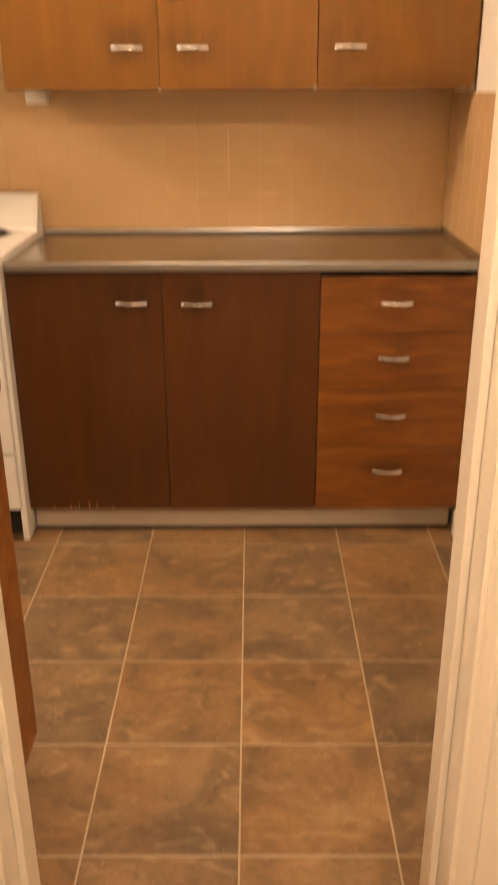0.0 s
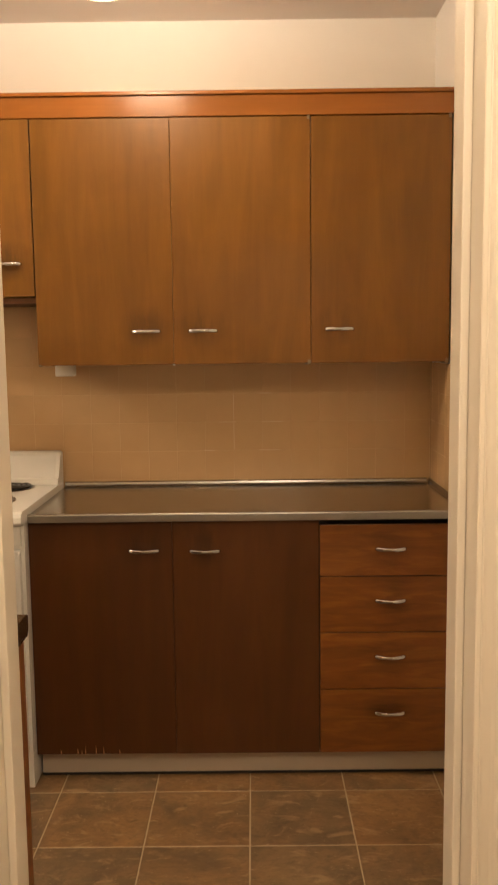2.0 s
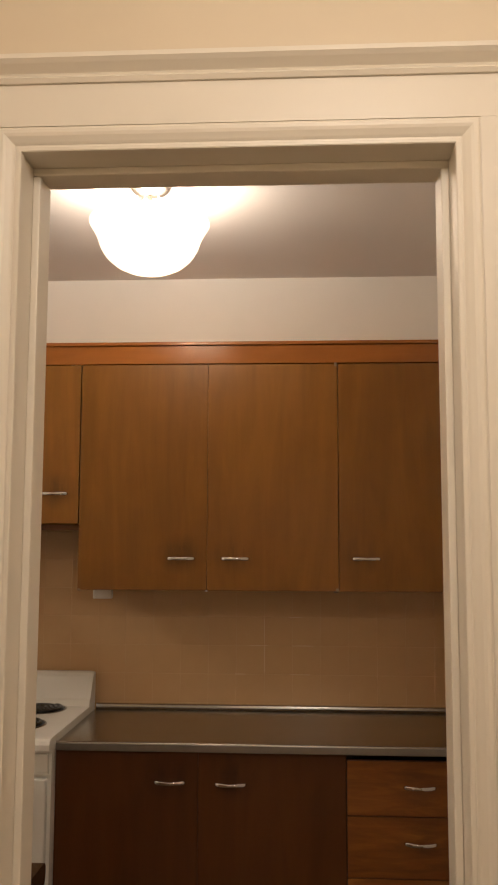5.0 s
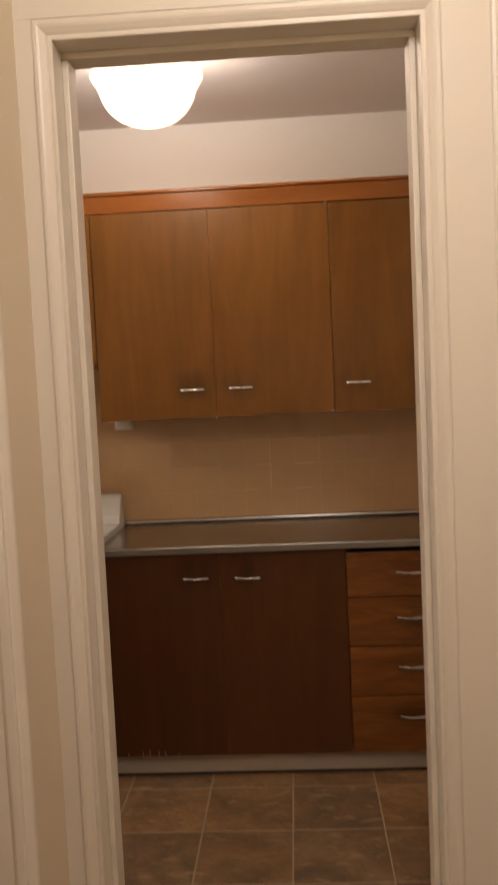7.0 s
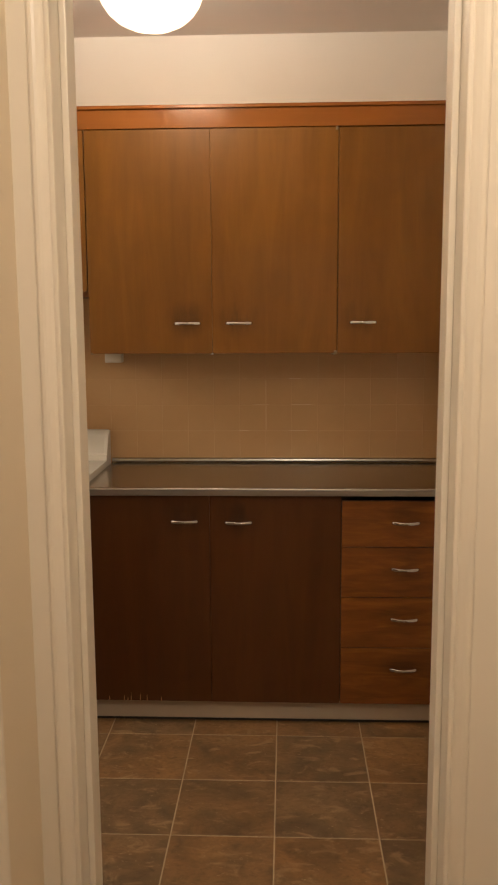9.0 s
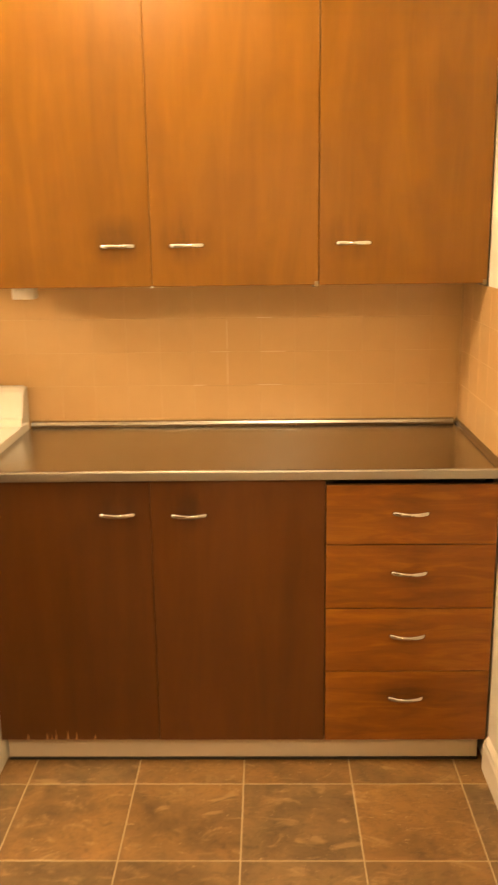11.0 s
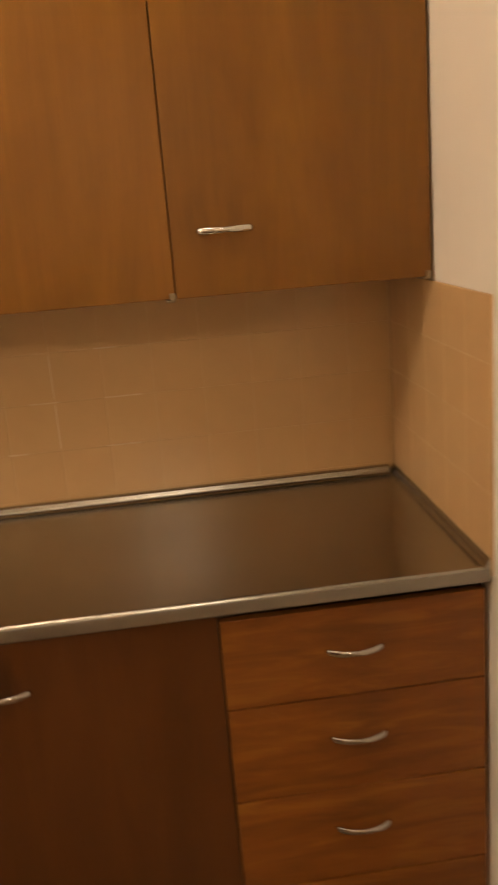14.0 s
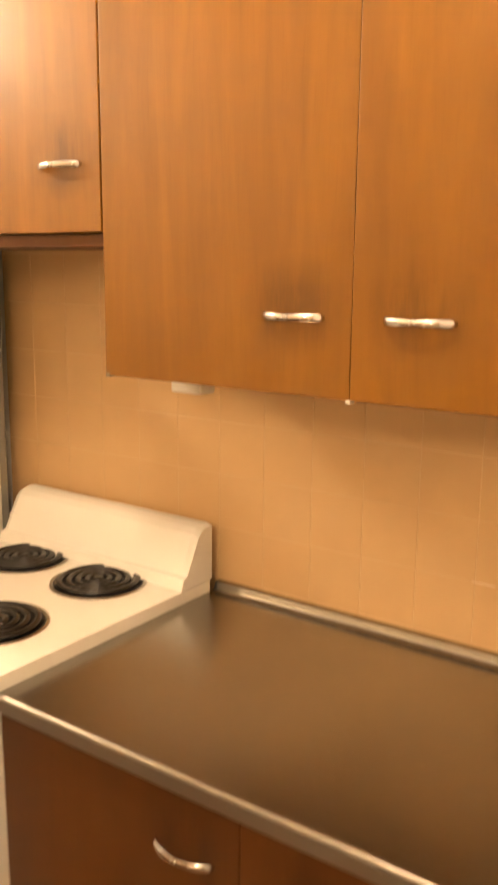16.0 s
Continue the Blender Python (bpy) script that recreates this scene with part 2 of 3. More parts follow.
def part(name, bm, material, parent=None, label="", origin=None, smooth=False):
    """One mesh object from a bmesh in world metres, under a thing or a part."""
    base = Vector(origin) if origin is not None else (PLACE[parent.name] if parent else Vector())
    bmesh.ops.translate(bm, verts=bm.verts, vec=-base)
    ob = new(name, mesh_of(name, bm, material, smooth))
    if parent:
        ob.parent = parent
        ob.location = base - PLACE[parent.name]
    else:
        ob.location = base
    PLACE[ob.name] = base
    if label:
        ob["label"] = label
    return ob


def piece(name, me, parent, at):
    ob = new(name, me)
    ob.parent = parent
    ob.location = Vector(at) - PLACE[parent.name]
    PLACE[ob.name] = Vector(at)
    return ob


def box(lo, hi, edge=0.0, bm=None, segments=2):
    own = bmesh.new()
    made = bmesh.ops.create_cube(own, size=1.0)
    lo, hi = Vector(lo), Vector(hi)
    for v in made["verts"]:
        v.co = Vector((lo[i] + (v.co[i] + 0.5) * (hi[i] - lo[i]) for i in range(3)))
    if edge:
        bmesh.ops.bevel(own, geom=own.edges[:], offset=edge, segments=segments, profile=0.6, affect="EDGES")
    if bm is None:
        return own
    me = bpy.data.meshes.new("joined")
    own.to_mesh(me)
    own.free()
    bm.from_mesh(me)
    bpy.data.meshes.remove(me)
    return bm


def boxes(items, edge=0.0):
    bm = bmesh.new()
    for lo, hi in items:
        box(lo, hi, edge, bm)
    return bm


def prism(profile, start, end, place):
    """A profile of (a, b) pairs, closed, swept from start to end; place(a, b, s) gives the world point."""
    bm = bmesh.new()
    one = [bm.verts.new(place(a, b, start)) for a, b in profile]
    two = [bm.verts.new(place(a, b, end)) for a, b in profile]
    n = len(profile)
    for i in range(n):
        bm.faces.new((one[i], one[(i + 1) % n], two[(i + 1) % n], two[i]))
    bm.faces.new(one)
    bm.faces.new(two[::-1])
    return bm


def lathe(rings, centre, steps=48, closed=False):
    """Rings of (radius, z) turned round a vertical axis."""
    bm = bmesh.new()
    cx, cy, cz = centre
    loops = []
    for r, z in rings:
        if r < 1e-5:
            loops.append([bm.verts.new((cx, cy, cz + z))])
        else:
            loops.append([bm.verts.new((cx + r * math.cos(a), cy + r * math.sin(a), cz + z))
                          for a in (2 * math.pi * i / steps for i in range(steps))])
    pairs = list(zip(loops, loops[1:])) + ([(loops[-1], loops[0])] if closed else [])
    for a, b in pairs:
        for i in range(steps):
            j = (i + 1) % steps
            if len(a) == 1 and len(b) > 1:
                bm.faces.new((a[0], b[i], b[j]))
            elif len(b) == 1 and len(a) > 1:
                bm.faces.new((a[i], a[j], b[0]))
            elif len(a) > 1:
                bm.faces.new((a[i], a[j], b[j], b[i]))
    return bm


def tube(path, radius, sides=8, bm=None, flat=1.0):
    """A round or flattened bar along a path of points."""
    bm = bm or bmesh.new()
    rings = []
    for k, p in enumerate(path):
        ahead = (Vector(path[min(k + 1, len(path) - 1)]) - Vector(path[max(k - 1, 0)])).normalized()
        up = Vector((0, 0, 1)) if abs(ahead.z) < 0.9 else Vector((1, 0, 0))
        side = ahead.cross(up).normalized()
        up = side.cross(ahead)
        r = radius[k] if isinstance(radius, (list, tuple)) else radius
        rings.append([bm.verts.new(Vector(p) + side * r * flat * math.cos(a) + up * r * math.sin(a))
                      for a in (2 * math.pi * i / sides for i in range(sides))])
    for a, b in zip(rings, rings[1:]):
        for i in range(sides):
            bm.faces.new((a[i], a[(i + 1) % sides], b[(i + 1) % sides], b[i]))
    bm.faces.new(rings[0])
    bm.faces.new(rings[-1][::-1])
    return bm


# ---------------------------------------------------------------- the rooms
RIGHT = 0.733            # painted face of the kitchen's right wall
LEFT = -2.60
FLOOR = -0.012           # top of the floor tiles
DOOR_K, DOOR_H = -2.075, -2.178        # kitchen and hall faces of the wall with the doorway
CEIL = 2.572
J0, J1, JZ = -0.2835, 0.3325, 2.0965    # clear doorway
HALL_L, HALL_R, HALL_B = -0.355, 0.92, -4.80

wall_back = part("wall_back", box((LEFT - 0.1, 0.006, FLOOR), (RIGHT + 0.1, 0.126, CEIL)), WALL_PAINT)
tagged(wall_back, "white painted kitchen wall with peach tile splashback", "wall", kind="structure")
wall_right = part("wall_right", box((RIGHT, DOOR_K, FLOOR), (RIGHT + 0.1, 0.006, CEIL)), WALL_PAINT)
tagged(wall_right, "smooth white painted kitchen side wall", "wall", kind="structure")
wall_left = part("wall_left", box((LEFT - 0.1, DOOR_K, FLOOR), (LEFT, 0.006, CEIL)), WALL_PAINT)
tagged(wall_left, "white painted kitchen end wall", "wall", kind="structure")
wall_door = part("wall_door", boxes([((LEFT - 0.1, DOOR_H, FLOOR), (J0 - 0.02, DOOR_K, CEIL)),
                                     ((J1 + 0.02, DOOR_H, FLOOR), (HALL_R + 0.1, DOOR_K, CEIL)),
                                     ((J0 - 0.02, DOOR_H, JZ + 0.02), (J1 + 0.02, DOOR_K, CEIL))]), HALL_PAINT)
tagged(wall_door, "cream painted wall round the kitchen doorway", "wall", kind="structure")
ceiling = part("ceiling", box((LEFT - 0.1, DOOR_K, CEIL), (RIGHT + 0.1, 0.12, CEIL + 0.1)), CEILING_PAINT)
tagged(ceiling, "flat white painted kitchen ceiling", "ceiling", kind="structure")
ceiling_hall = part("ceiling_hall", box((HALL_L - 0.1, HALL_B - 0.1, CEIL), (HALL_R + 0.1, DOOR_K - 0.001, CEIL + 0.1)), CEILING_PAINT)
tagged(ceiling_hall, "flat white painted hall ceiling", "ceiling", kind="structure")
wall_hall_right = part("wall_hall_right", box((HALL_R, HALL_B, FLOOR), (HALL_R + 0.1, DOOR_H, CEIL)), HALL_PAINT)
tagged(wall_hall_right, "cream painted hall wall", "wall", kind="structure")
wall_hall_end = part("wall_hall_end", box((HALL_L - 0.1, HALL_B - 0.1, FLOOR), (HALL_R + 0.1, HALL_B, CEIL)), HALL_PAINT)
tagged(wall_hall_end, "cream painted end wall of the hall", "wall", kind="structure")
D0, D1, DZ = -2.465, -3.20, 2.06      # closet doorway in the hall's left wall
wall_hall_left = part("wall_hall_left", boxes([((HALL_L - 0.1, D0, FLOOR), (HALL_L, DOOR_H, CEIL)),
                                               ((HALL_L - 0.1, HALL_B, FLOOR), (HALL_L, D1, CEIL)),
                                               ((HALL_L - 0.1, D1, DZ), (HALL_L, D0, CEIL))]), HALL_PAINT)
tagged(wall_hall_left, "cream painted hall wall beside the doorway", "wall", kind="structure")
floor = part("floor", box((LEFT - 0.1, HALL_B - 0.1, -0.12), (HALL_R + 0.1, 0.12, FLOOR - 0.0011)), FLOOR_GROUT)
tagged(floor, "slate-look vinyl tile floor with sandy joints", "floor", kind="structure")

# doorway: jambs, stops, fluted casing, flat boards, frieze and cap
door_frame = thing("door_frame_1", (0.0, DOOR_H, 0.0), "cream gloss painted doorway with moulded casing", "door frame", kind="structure")
part("jamb", box((J0 - 0.02, DOOR_H, FLOOR), (J0 - 0.008, DOOR_K + 0.002, JZ + 0.008), 0.001), TRIM_PAINT, door_frame)
part("jamb", box((J1 + 0.008, DOOR_H, FLOOR), (J1 + 0.02, DOOR_K + 0.002, JZ + 0.008), 0.001), TRIM_PAINT, door_frame)
part("jamb_head", box((J0 - 0.02, DOOR_H, JZ + 0.0085), (J1 + 0.02, DOOR_K + 0.002, JZ + 0.02), 0.001), TRIM_PAINT, door_frame)
part("door_stop", box((J0 - 0.008, DOOR_H + 0.048, FLOOR), (J0 + 0.004, DOOR_K + 0.001, JZ - 0.004), 0.0025), TRIM_PAINT, door_frame)
part("door_stop", box((J1 - 0.004, DOOR_H + 0.048, FLOOR), (J1 + 0.008, DOOR_K + 0.001, JZ - 0.004), 0.0025), TRIM_PAINT, door_frame)
part("door_stop", box((J0 - 0.008, DOOR_H + 0.048, JZ - 0.0035), (J1 + 0.008, DOOR_K + 0.001, JZ + 0.0085), 0.0025), TRIM_PAINT, door_frame)
BEAD = [(0.0, 0.0), (0.0, 0.0125), (0.0015, 0.0140), (0.0065, 0.0140), (0.0075, 0.0128), (0.0095, 0.0128), (0.0105, 0.0140), (0.0130, 0.0160), (0.0165, 0.0180),
        (0.0205, 0.0205), (0.0250, 0.0220), (0.0300, 0.0220), (0.0330, 0.0205), (0.0340, 0.0180), (0.0350, 0.0180), (0.0350, 0.0)]


def bead(kind):
    bm = bmesh.new()
    ends = []
    for tail in (0, 1):
        loop = []
        for o, d in BEAD:
            if kind == "head":
                co = (J0 - o - 0.007 if tail == 0 else J1 + o + 0.007, DOOR_H - d, JZ + o + 0.007)
            else:
                co = (J0 - o - 0.007 if kind == "left" else J1 + o + 0.007, DOOR_H - d, FLOOR if tail == 0 else JZ + o + 0.007)
            loop.append(bm.verts.new(co))
        ends.append(loop)
    n = len(BEAD)
    for i in range(n):
        bm.faces.new((ends[0][i], ends[0][(i + 1) % n], ends[1][(i + 1) % n], ends[1][i]))
    bm.faces.new(ends[0])
    bm.faces.new(ends[1][::-1])
    return bm


for kind in ("left", "right", "head"):
    part("casing_moulding", bead(kind), TRIM_PAINT, door_frame)
part("casing_board", box((HALL_L, DOOR_H - 0.019, FLOOR), (J0 - 0.0421, DOOR_H, JZ + 0.0424), 0.0002), TRIM_PAINT, door_frame)
part("casing_board", box((J1 + 0.0421, DOOR_H - 0.019, FLOOR), (0.4553, DOOR_H, JZ + 0.0424), 0.0002), TRIM_PAINT, door_frame)
part("back_band", prism([(0, 0), (0, 0.0195), (0.003, 0.0215), (0.008, 0.0225), (0.013, 0.0215), (0.016, 0.0185), (0.016, 0)], FLOOR, JZ + 0.106,
                        lambda a, b, s: (0.4555 + a, DOOR_H - b, s)), TRIM_PAINT, door_frame)
part("frieze", box((HALL_L, DOOR_H - 0.0195, JZ + 0.0425), (0.4553, DOOR_H, JZ + 0.1063), 0.0002), TRIM_PAINT, door_frame)
part("cap_moulding", prism([(0, 0), (0, 0.024), (0.006, 0.028), (0.010, 0.024), (0.013, 0.026), (0.022, 0.040), (0.027, 0.046), (0.034, 0.046), (0.034, 0)],
                           HALL_L, 0.490, lambda a, b, s: (s, DOOR_H - b, JZ + 0.1065 + a)), TRIM_PAINT, door_frame)

for z in (1.90, 1.645):
    hook = thing("wall_hook", (0.484, DOOR_H, z), "small bronze hook beside the door casing", "hook", "hooks by the door")
    part("plate", box((0.480, DOOR_H - 0.003, z - 0.012), (0.488, DOOR_H + 0.001, z + 0.010), 0.001), DULL_METAL, hook)
    part("prong", tube([(0.484, DOOR_H - 0.002, z + 0.004), (0.482, DOOR_H - 0.018, z + 0.005), (0.481, DOOR_H - 0.024, z), (0.481, DOOR_H - 0.022, z - 0.012)], 0.0022, 8), DULL_METAL, hook)

# closet door in the hall
closet = thing("door_2", (HALL_L, (D0 + D1) / 2, 0.0), "closed cream painted closet door with moulded casing", "door", kind="structure")
part("door_panel", box((HALL_L - 0.038, D1 + 0.004, FLOOR + 0.008), (HALL_L - 0.003, D0 - 0.004, DZ - 0.004), 0.002), TRIM_PAINT, closet)
for y0, y1 in ((D0, D0 + 0.045), (D1 - 0.045, D1)):
    sign = 1 if y0 == D0 else -1
    root = D0 if sign == 1 else D1
    part("casing_moulding", prism([(a * 1.3, b) for a, b in BEAD], FLOOR, DZ,
                                  lambda a, b, s, root=root, sign=sign: (HALL_L + b, root + sign * a, s)), TRIM_PAINT, closet)
part("casing_head", prism(BEAD, D1 - 0.045, D0 + 0.045, lambda a, b, s: (HALL_L + b, s, DZ + 0.0005 + a)), TRIM_PAINT, closet)

# baseboards
BOARD = [(0, 0), (0, 0.016), (0.075, 0.016), (0.084, 0.012), (0.092, 0.012), (0.100, 0.006), (0.105, 0.0)]
baseboard = part("baseboard", prism(BOARD, DOOR_K, -0.562, lambda a, b, s: (RIGHT - b, s, FLOOR + a)), BASEBOARD_PAINT)
tagged(baseboard, "white gloss painted baseboard along the kitchen wall", "baseboard", kind="structure")
baseboard_hall = part("baseboard_hall", prism(BOARD, 0.472, HALL_R, lambda a, b, s: (s, DOOR_H - b, FLOOR + a)), TRIM_PAINT)
tagged(baseboard_hall, "cream painted hall baseboard", "baseboard", kind="structure")

# grout bed behind the splashback tiles
TX0, TX1 = -1.299, 0.728
part("grout", box((TX0, 0.0007, 0.70), (TX1 + 0.005, 0.0055, 1.72)), GROUT, wall_back)
part("grout", box((RIGHT - 0.0044, -0.574, 0.868), (RIGHT + 0.0005, 0.001, 1.335)), GROUT, wall_right)
# fresh pale filler in a few worn joints
FILLER = paint("pale_joint_filler", (0.70, 0.54, 0.33), 0.4, 0.12, 0.3)
for x0, x1, z0, z1 in ((-0.0162, -0.0138, 1.018, 1.115), (-0.0160, -0.0140, 1.130, 1.222), (-0.128, -0.088, 1.0118, 1.0142), (0.082, 0.158, 1.0120, 1.0140),
                       (-0.070, -0.004, 1.1200, 1.1218), (0.092, 0.172, 1.1198, 1.1220), (0.080, 0.128, 1.2277, 1.2302)):
    part("joint_filler", box((x0, -0.0005, z0), (x1, 0.0012, z1), 0.0004), FILLER, wall_back, "pale fresh joint filler")



# ---------------------------------------------------------------- kitchen furniture
def handle(centre, parent):
    """Chrome bow pull: a flat crescent that swings out from the door, with a ringed middle and broad ends."""
    x, y, z = centre
    path, size = [], []
    for k in range(25):
        u = k / 24 * 2 - 1
        path.append((x + u * 0.051, y - 0.021 * (1 - u * u) ** 0.75 - 0.0015, z))
        size.append(0.0062 - 0.0016 * (1 - abs(u)) ** 2 - (0.0036 if abs(u) > 0.97 else 0.0))
    bar = part("handle", tube(path, size, 12, flat=0.42), CHROME, parent, "chrome bow handle", smooth=True)
    for u in (-0.07, 0.07):
        ring = tube([(x + (u - 0.022) * 0.051, y - 0.0223, z), (x + (u + 0.022) * 0.051, y - 0.0223, z)], 0.0050, 12, flat=0.7)
        part("ring", ring, CHROME, bar, smooth=True)
    return bar


def front(name, x0, x1, z0, z1, y, grip, material, parent, label=""):
    """A flat door or drawer front 18 mm thick, with its handle."""
    hx, hz = grip
    ob = part(name, box((x0, y, z0), (x1, y + 0.018, z1), 0.0016), material, parent, label, origin=(hx, y, hz))
    handle((hx, y, hz), ob)
    return ob


YU, YB = -0.303, -0.557
UZ0, UZ1 = 1.348, 2.162
wall_cabinet = thing("wall_cabinet", (0.03, -0.14, UZ0), "varnished orange-brown plywood wall cabinet with three closed doors", "wall cabinet")
part("side_panel", box((-0.664, YU + 0.0185, UZ0 + 0.004), (-0.646, 0.003, UZ1 + 0.003)), UNLIT_WOOD, wall_cabinet)
part("side_panel", box((0.713, YU + 0.0185, UZ0 + 0.004), (0.7315, -0.001, UZ1 + 0.003)), UNLIT_WOOD, wall_cabinet)
part("bottom_panel", box((-0.6455, YU + 0.030, UZ0 + 0.004), (0.7125, -0.001, UZ0 + 0.022)), UNLIT_WOOD, wall_cabinet)
part("top_panel", box((-0.6455, YU + 0.0185, UZ1 - 0.015), (0.7125, -0.001, UZ1 + 0.003)), UNLIT_WOOD, wall_cabinet)
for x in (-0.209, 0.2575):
    part("divider", box((x - 0.009, YU + 0.0185, UZ0 + 0.0225), (x + 0.009, -0.001, UZ1 - 0.0155)), UNLIT_WOOD, wall_cabinet)
front("door", -0.672, -0.2091, UZ0, UZ1 - 0.002, YU, (-0.3015, 1.460), UPPER_WOOD, wall_cabinet)
front("door", -0.2084, 0.2570, UZ0, UZ1 - 0.002, YU, (-0.1085, 1.460), UPPER_WOOD, wall_cabinet)
front("door", 0.2594, 0.7275, UZ0 - 0.001, UZ1 - 0.003, YU, (0.3545, 1.461), UPPER_WOOD, wall_cabinet)
part("fascia", box((-1.94, YU - 0.004, UZ1 + 0.0005), (RIGHT - 0.001, YU + 0.016, 2.229), 0.001), TRIM_WOOD, wall_cabinet, "red-brown varnished fascia board")
part("cap_strip", box((-1.94, YU - 0.014, 2.2295), (RIGHT - 0.001, -0.001, 2.242), 0.002), TRIM_WOOD, wall_cabinet)
for x in (0.2525, 0.722):
    part("hinge", boxes([((x - 0.006, YU - 0.003, UZ0 - 0.003), (x + 0.005, YU + 0.02, UZ0 + 0.010)),
                         ((x - 0.012, YU + 0.0, UZ0 - 0.006), (x + 0.003, YU + 0.045, UZ0 - 0.002))], 0.001), DULL_METAL, wall_cabinet)
    part("hinge", box((x - 0.005, YU - 0.003, UZ1 - 0.012), (x + 0.004, YU + 0.02, UZ1 + 0.002), 0.001), DULL_METAL, wall_cabinet)
part("hinge", box((-0.6715, YU - 0.001, UZ0 - 0.003), (-0.662, YU + 0.012, UZ0 + 0.004), 0.001), DULL_METAL, wall_cabinet)
part("door_catch", box((-0.214, YU - 0.001, UZ0 - 0.004), (-0.206, YU + 0.012, UZ0 + 0.001), 0.001), PLASTIC, wall_cabinet)

SZ0 = 1.582
stove_cabinet = thing("short_wall_cabinet", (-1.3, -0.14, 1.560), "short varnished plywood wall cabinet above the stove", "wall cabinet")
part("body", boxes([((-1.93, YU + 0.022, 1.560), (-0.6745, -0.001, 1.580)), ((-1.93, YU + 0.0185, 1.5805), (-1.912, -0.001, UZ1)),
                    ((-0.6925, YU + 0.0185, 1.5805), (-0.6745, -0.001, UZ1))]), UNLIT_WOOD, stove_cabinet)
front("door", -1.302, -0.6760, SZ0, UZ1 - 0.002, YU, (-0.766, 1.690), UPPER_WOOD, stove_cabinet)
front("door", -1.930, -1.306, SZ0, UZ1 - 0.002, YU, (-1.40, 1.690), UPPER_WOOD, stove_cabinet)

base_cabinet = thing("base_cabinet", (-0.2, -0.28, 0.0), "dark varnished plywood base cabinet with two closed doors", "base cabinet")
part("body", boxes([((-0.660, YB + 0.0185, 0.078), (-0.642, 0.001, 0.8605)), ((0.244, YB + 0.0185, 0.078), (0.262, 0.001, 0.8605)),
                    ((-0.6415, YB + 0.0185, 0.078), (0.2435, 0.001, 0.096)), ((-0.6415, YB + 0.0185, 0.80), (0.2435, YB + 0.04, 0.8605))]), UNLIT_WOOD, base_cabinet)
door_a = front("door", -0.664, -0.2053, 0.080, 0.858, YB, (-0.2955, 0.762), BASE_WOOD, base_cabinet)
front("door", -0.2046, 0.2640, 0.079, 0.858, YB, (-0.1015, 0.759), BASE_WOOD, base_cabinet)
# black strip put in for the shadow line below the kick board
part("floor_seal", box((-0.660, YB + 0.040, FLOOR), (0.716, YB + 0.0455, FLOOR + 0.007), 0.001), BLACK, base_cabinet, "black strip standing in for shade at the floor")
part("kick_board", box((-0.660, YB + 0.046, FLOOR), (0.716, YB + 0.062, 0.0775), 0.0015), KICK_PAINT, base_cabinet, "pale painted kick board")
rng = random.Random(4)
for x in (-0.585, -0.530, -0.517, -0.505, -0.470, -0.445, -0.392):
    h = rng.uniform(0.012, 0.036)
    bm = bmesh.new()
    pts = [(x - 0.0022, 0.0805), (x + 0.0022, 0.0805), (x + 0.001, 0.0805 + h * 0.6), (x + rng.uniform(-0.002, 0.002), 0.0805 + h)]
    a = [bm.verts.new((u, YB - 0.0004, w)) for u, w in pts]
    b = [bm.verts.new((u, YB + 0.001, w)) for u, w in pts]
    bm.faces.new(a)
    bm.faces.new(b[::-1])
    for i in range(4):
        bm.faces.new((a[i], a[(i + 1) % 4], b[(i + 1) % 4], b[i]))
    part("chip", bm, RAW_WOOD, door_a, "bare wood scratch")

drawer_unit = thing("drawer_unit", (0.5, -0.28, 0.0), "red-brown varnished drawer unit with four drawers", "drawer unit")
# carcass coloured black, so the shade in the drawer gaps is painted in
part("body", boxes([((0.2640, YB + 0.0185, 0.078), (0.286, 0.001, 0.8605)), ((0.712, YB + 0.0185, 0.078), (0.7275, 0.001, 0.8605)),
                    ((0.2865, YB + 0.0185, 0.078), (0.7115, 0.001, 0.096)), ((0.2865, YB + 0.10, 0.0965), (0.7115, YB + 0.11, 0.8605))]), BLACK, drawer_unit)
for (z0, z1), hz in zip(((0.6715, 0.838), (0.4855, 0.6685), (0.2955, 0.4825), (0.0785, 0.2925)), (0.760, 0.5905, 0.404, 0.214)):
    d = front("drawer", 0.2665, 0.7255, z0, z1, YB, (0.4930, hz), DRAWER_WOOD, drawer_unit)

worktop = thing("worktop", (0.04, -0.29, 0.861), "brushed stainless steel worktop with raised back edge", "worktop")
def arc(cx, cz, r, a0, a1, n):
    return [(cx + r * math.cos(radians(a0 + (a1 - a0) * i / n)), cz + r * math.sin(radians(a0 + (a1 - a0) * i / n))) for i in range(n + 1)]


# drip lip in front, flat sheet, cove up to a rolled back edge
TOP_FRONT = arc(-0.569, 0.881, 0.0055, 180, 90, 8) + arc(-0.560, 0.8895, 0.0075, 255, 270, 2)
TOP_BACK = arc(-0.030, 0.8955, 0.0135, 270, 352, 10) + arc(-0.0115, 0.8945, 0.0046, 165, 90, 8)
part("top", prism([(-0.566, 0.862)] + TOP_FRONT + TOP_BACK + [(-0.0005, 0.8991), (-0.0005, 0.862)], -0.660, 0.714,
                  lambda a, b, s: (s, a, b)), STEEL, worktop)
part("front_edge", prism([(-0.566, 0.8585), (-0.5745, 0.8585), (-0.5755, 0.8600), (-0.5755, 0.8800), (-0.5750, 0.8815), (-0.5747, 0.8815), (-0.5747, 0.8616), (-0.566, 0.8616)],
                         -0.660, 0.7272, lambda a, b, s: (s, a, b)), EDGE_STEEL, worktop, "dull steel front edge")
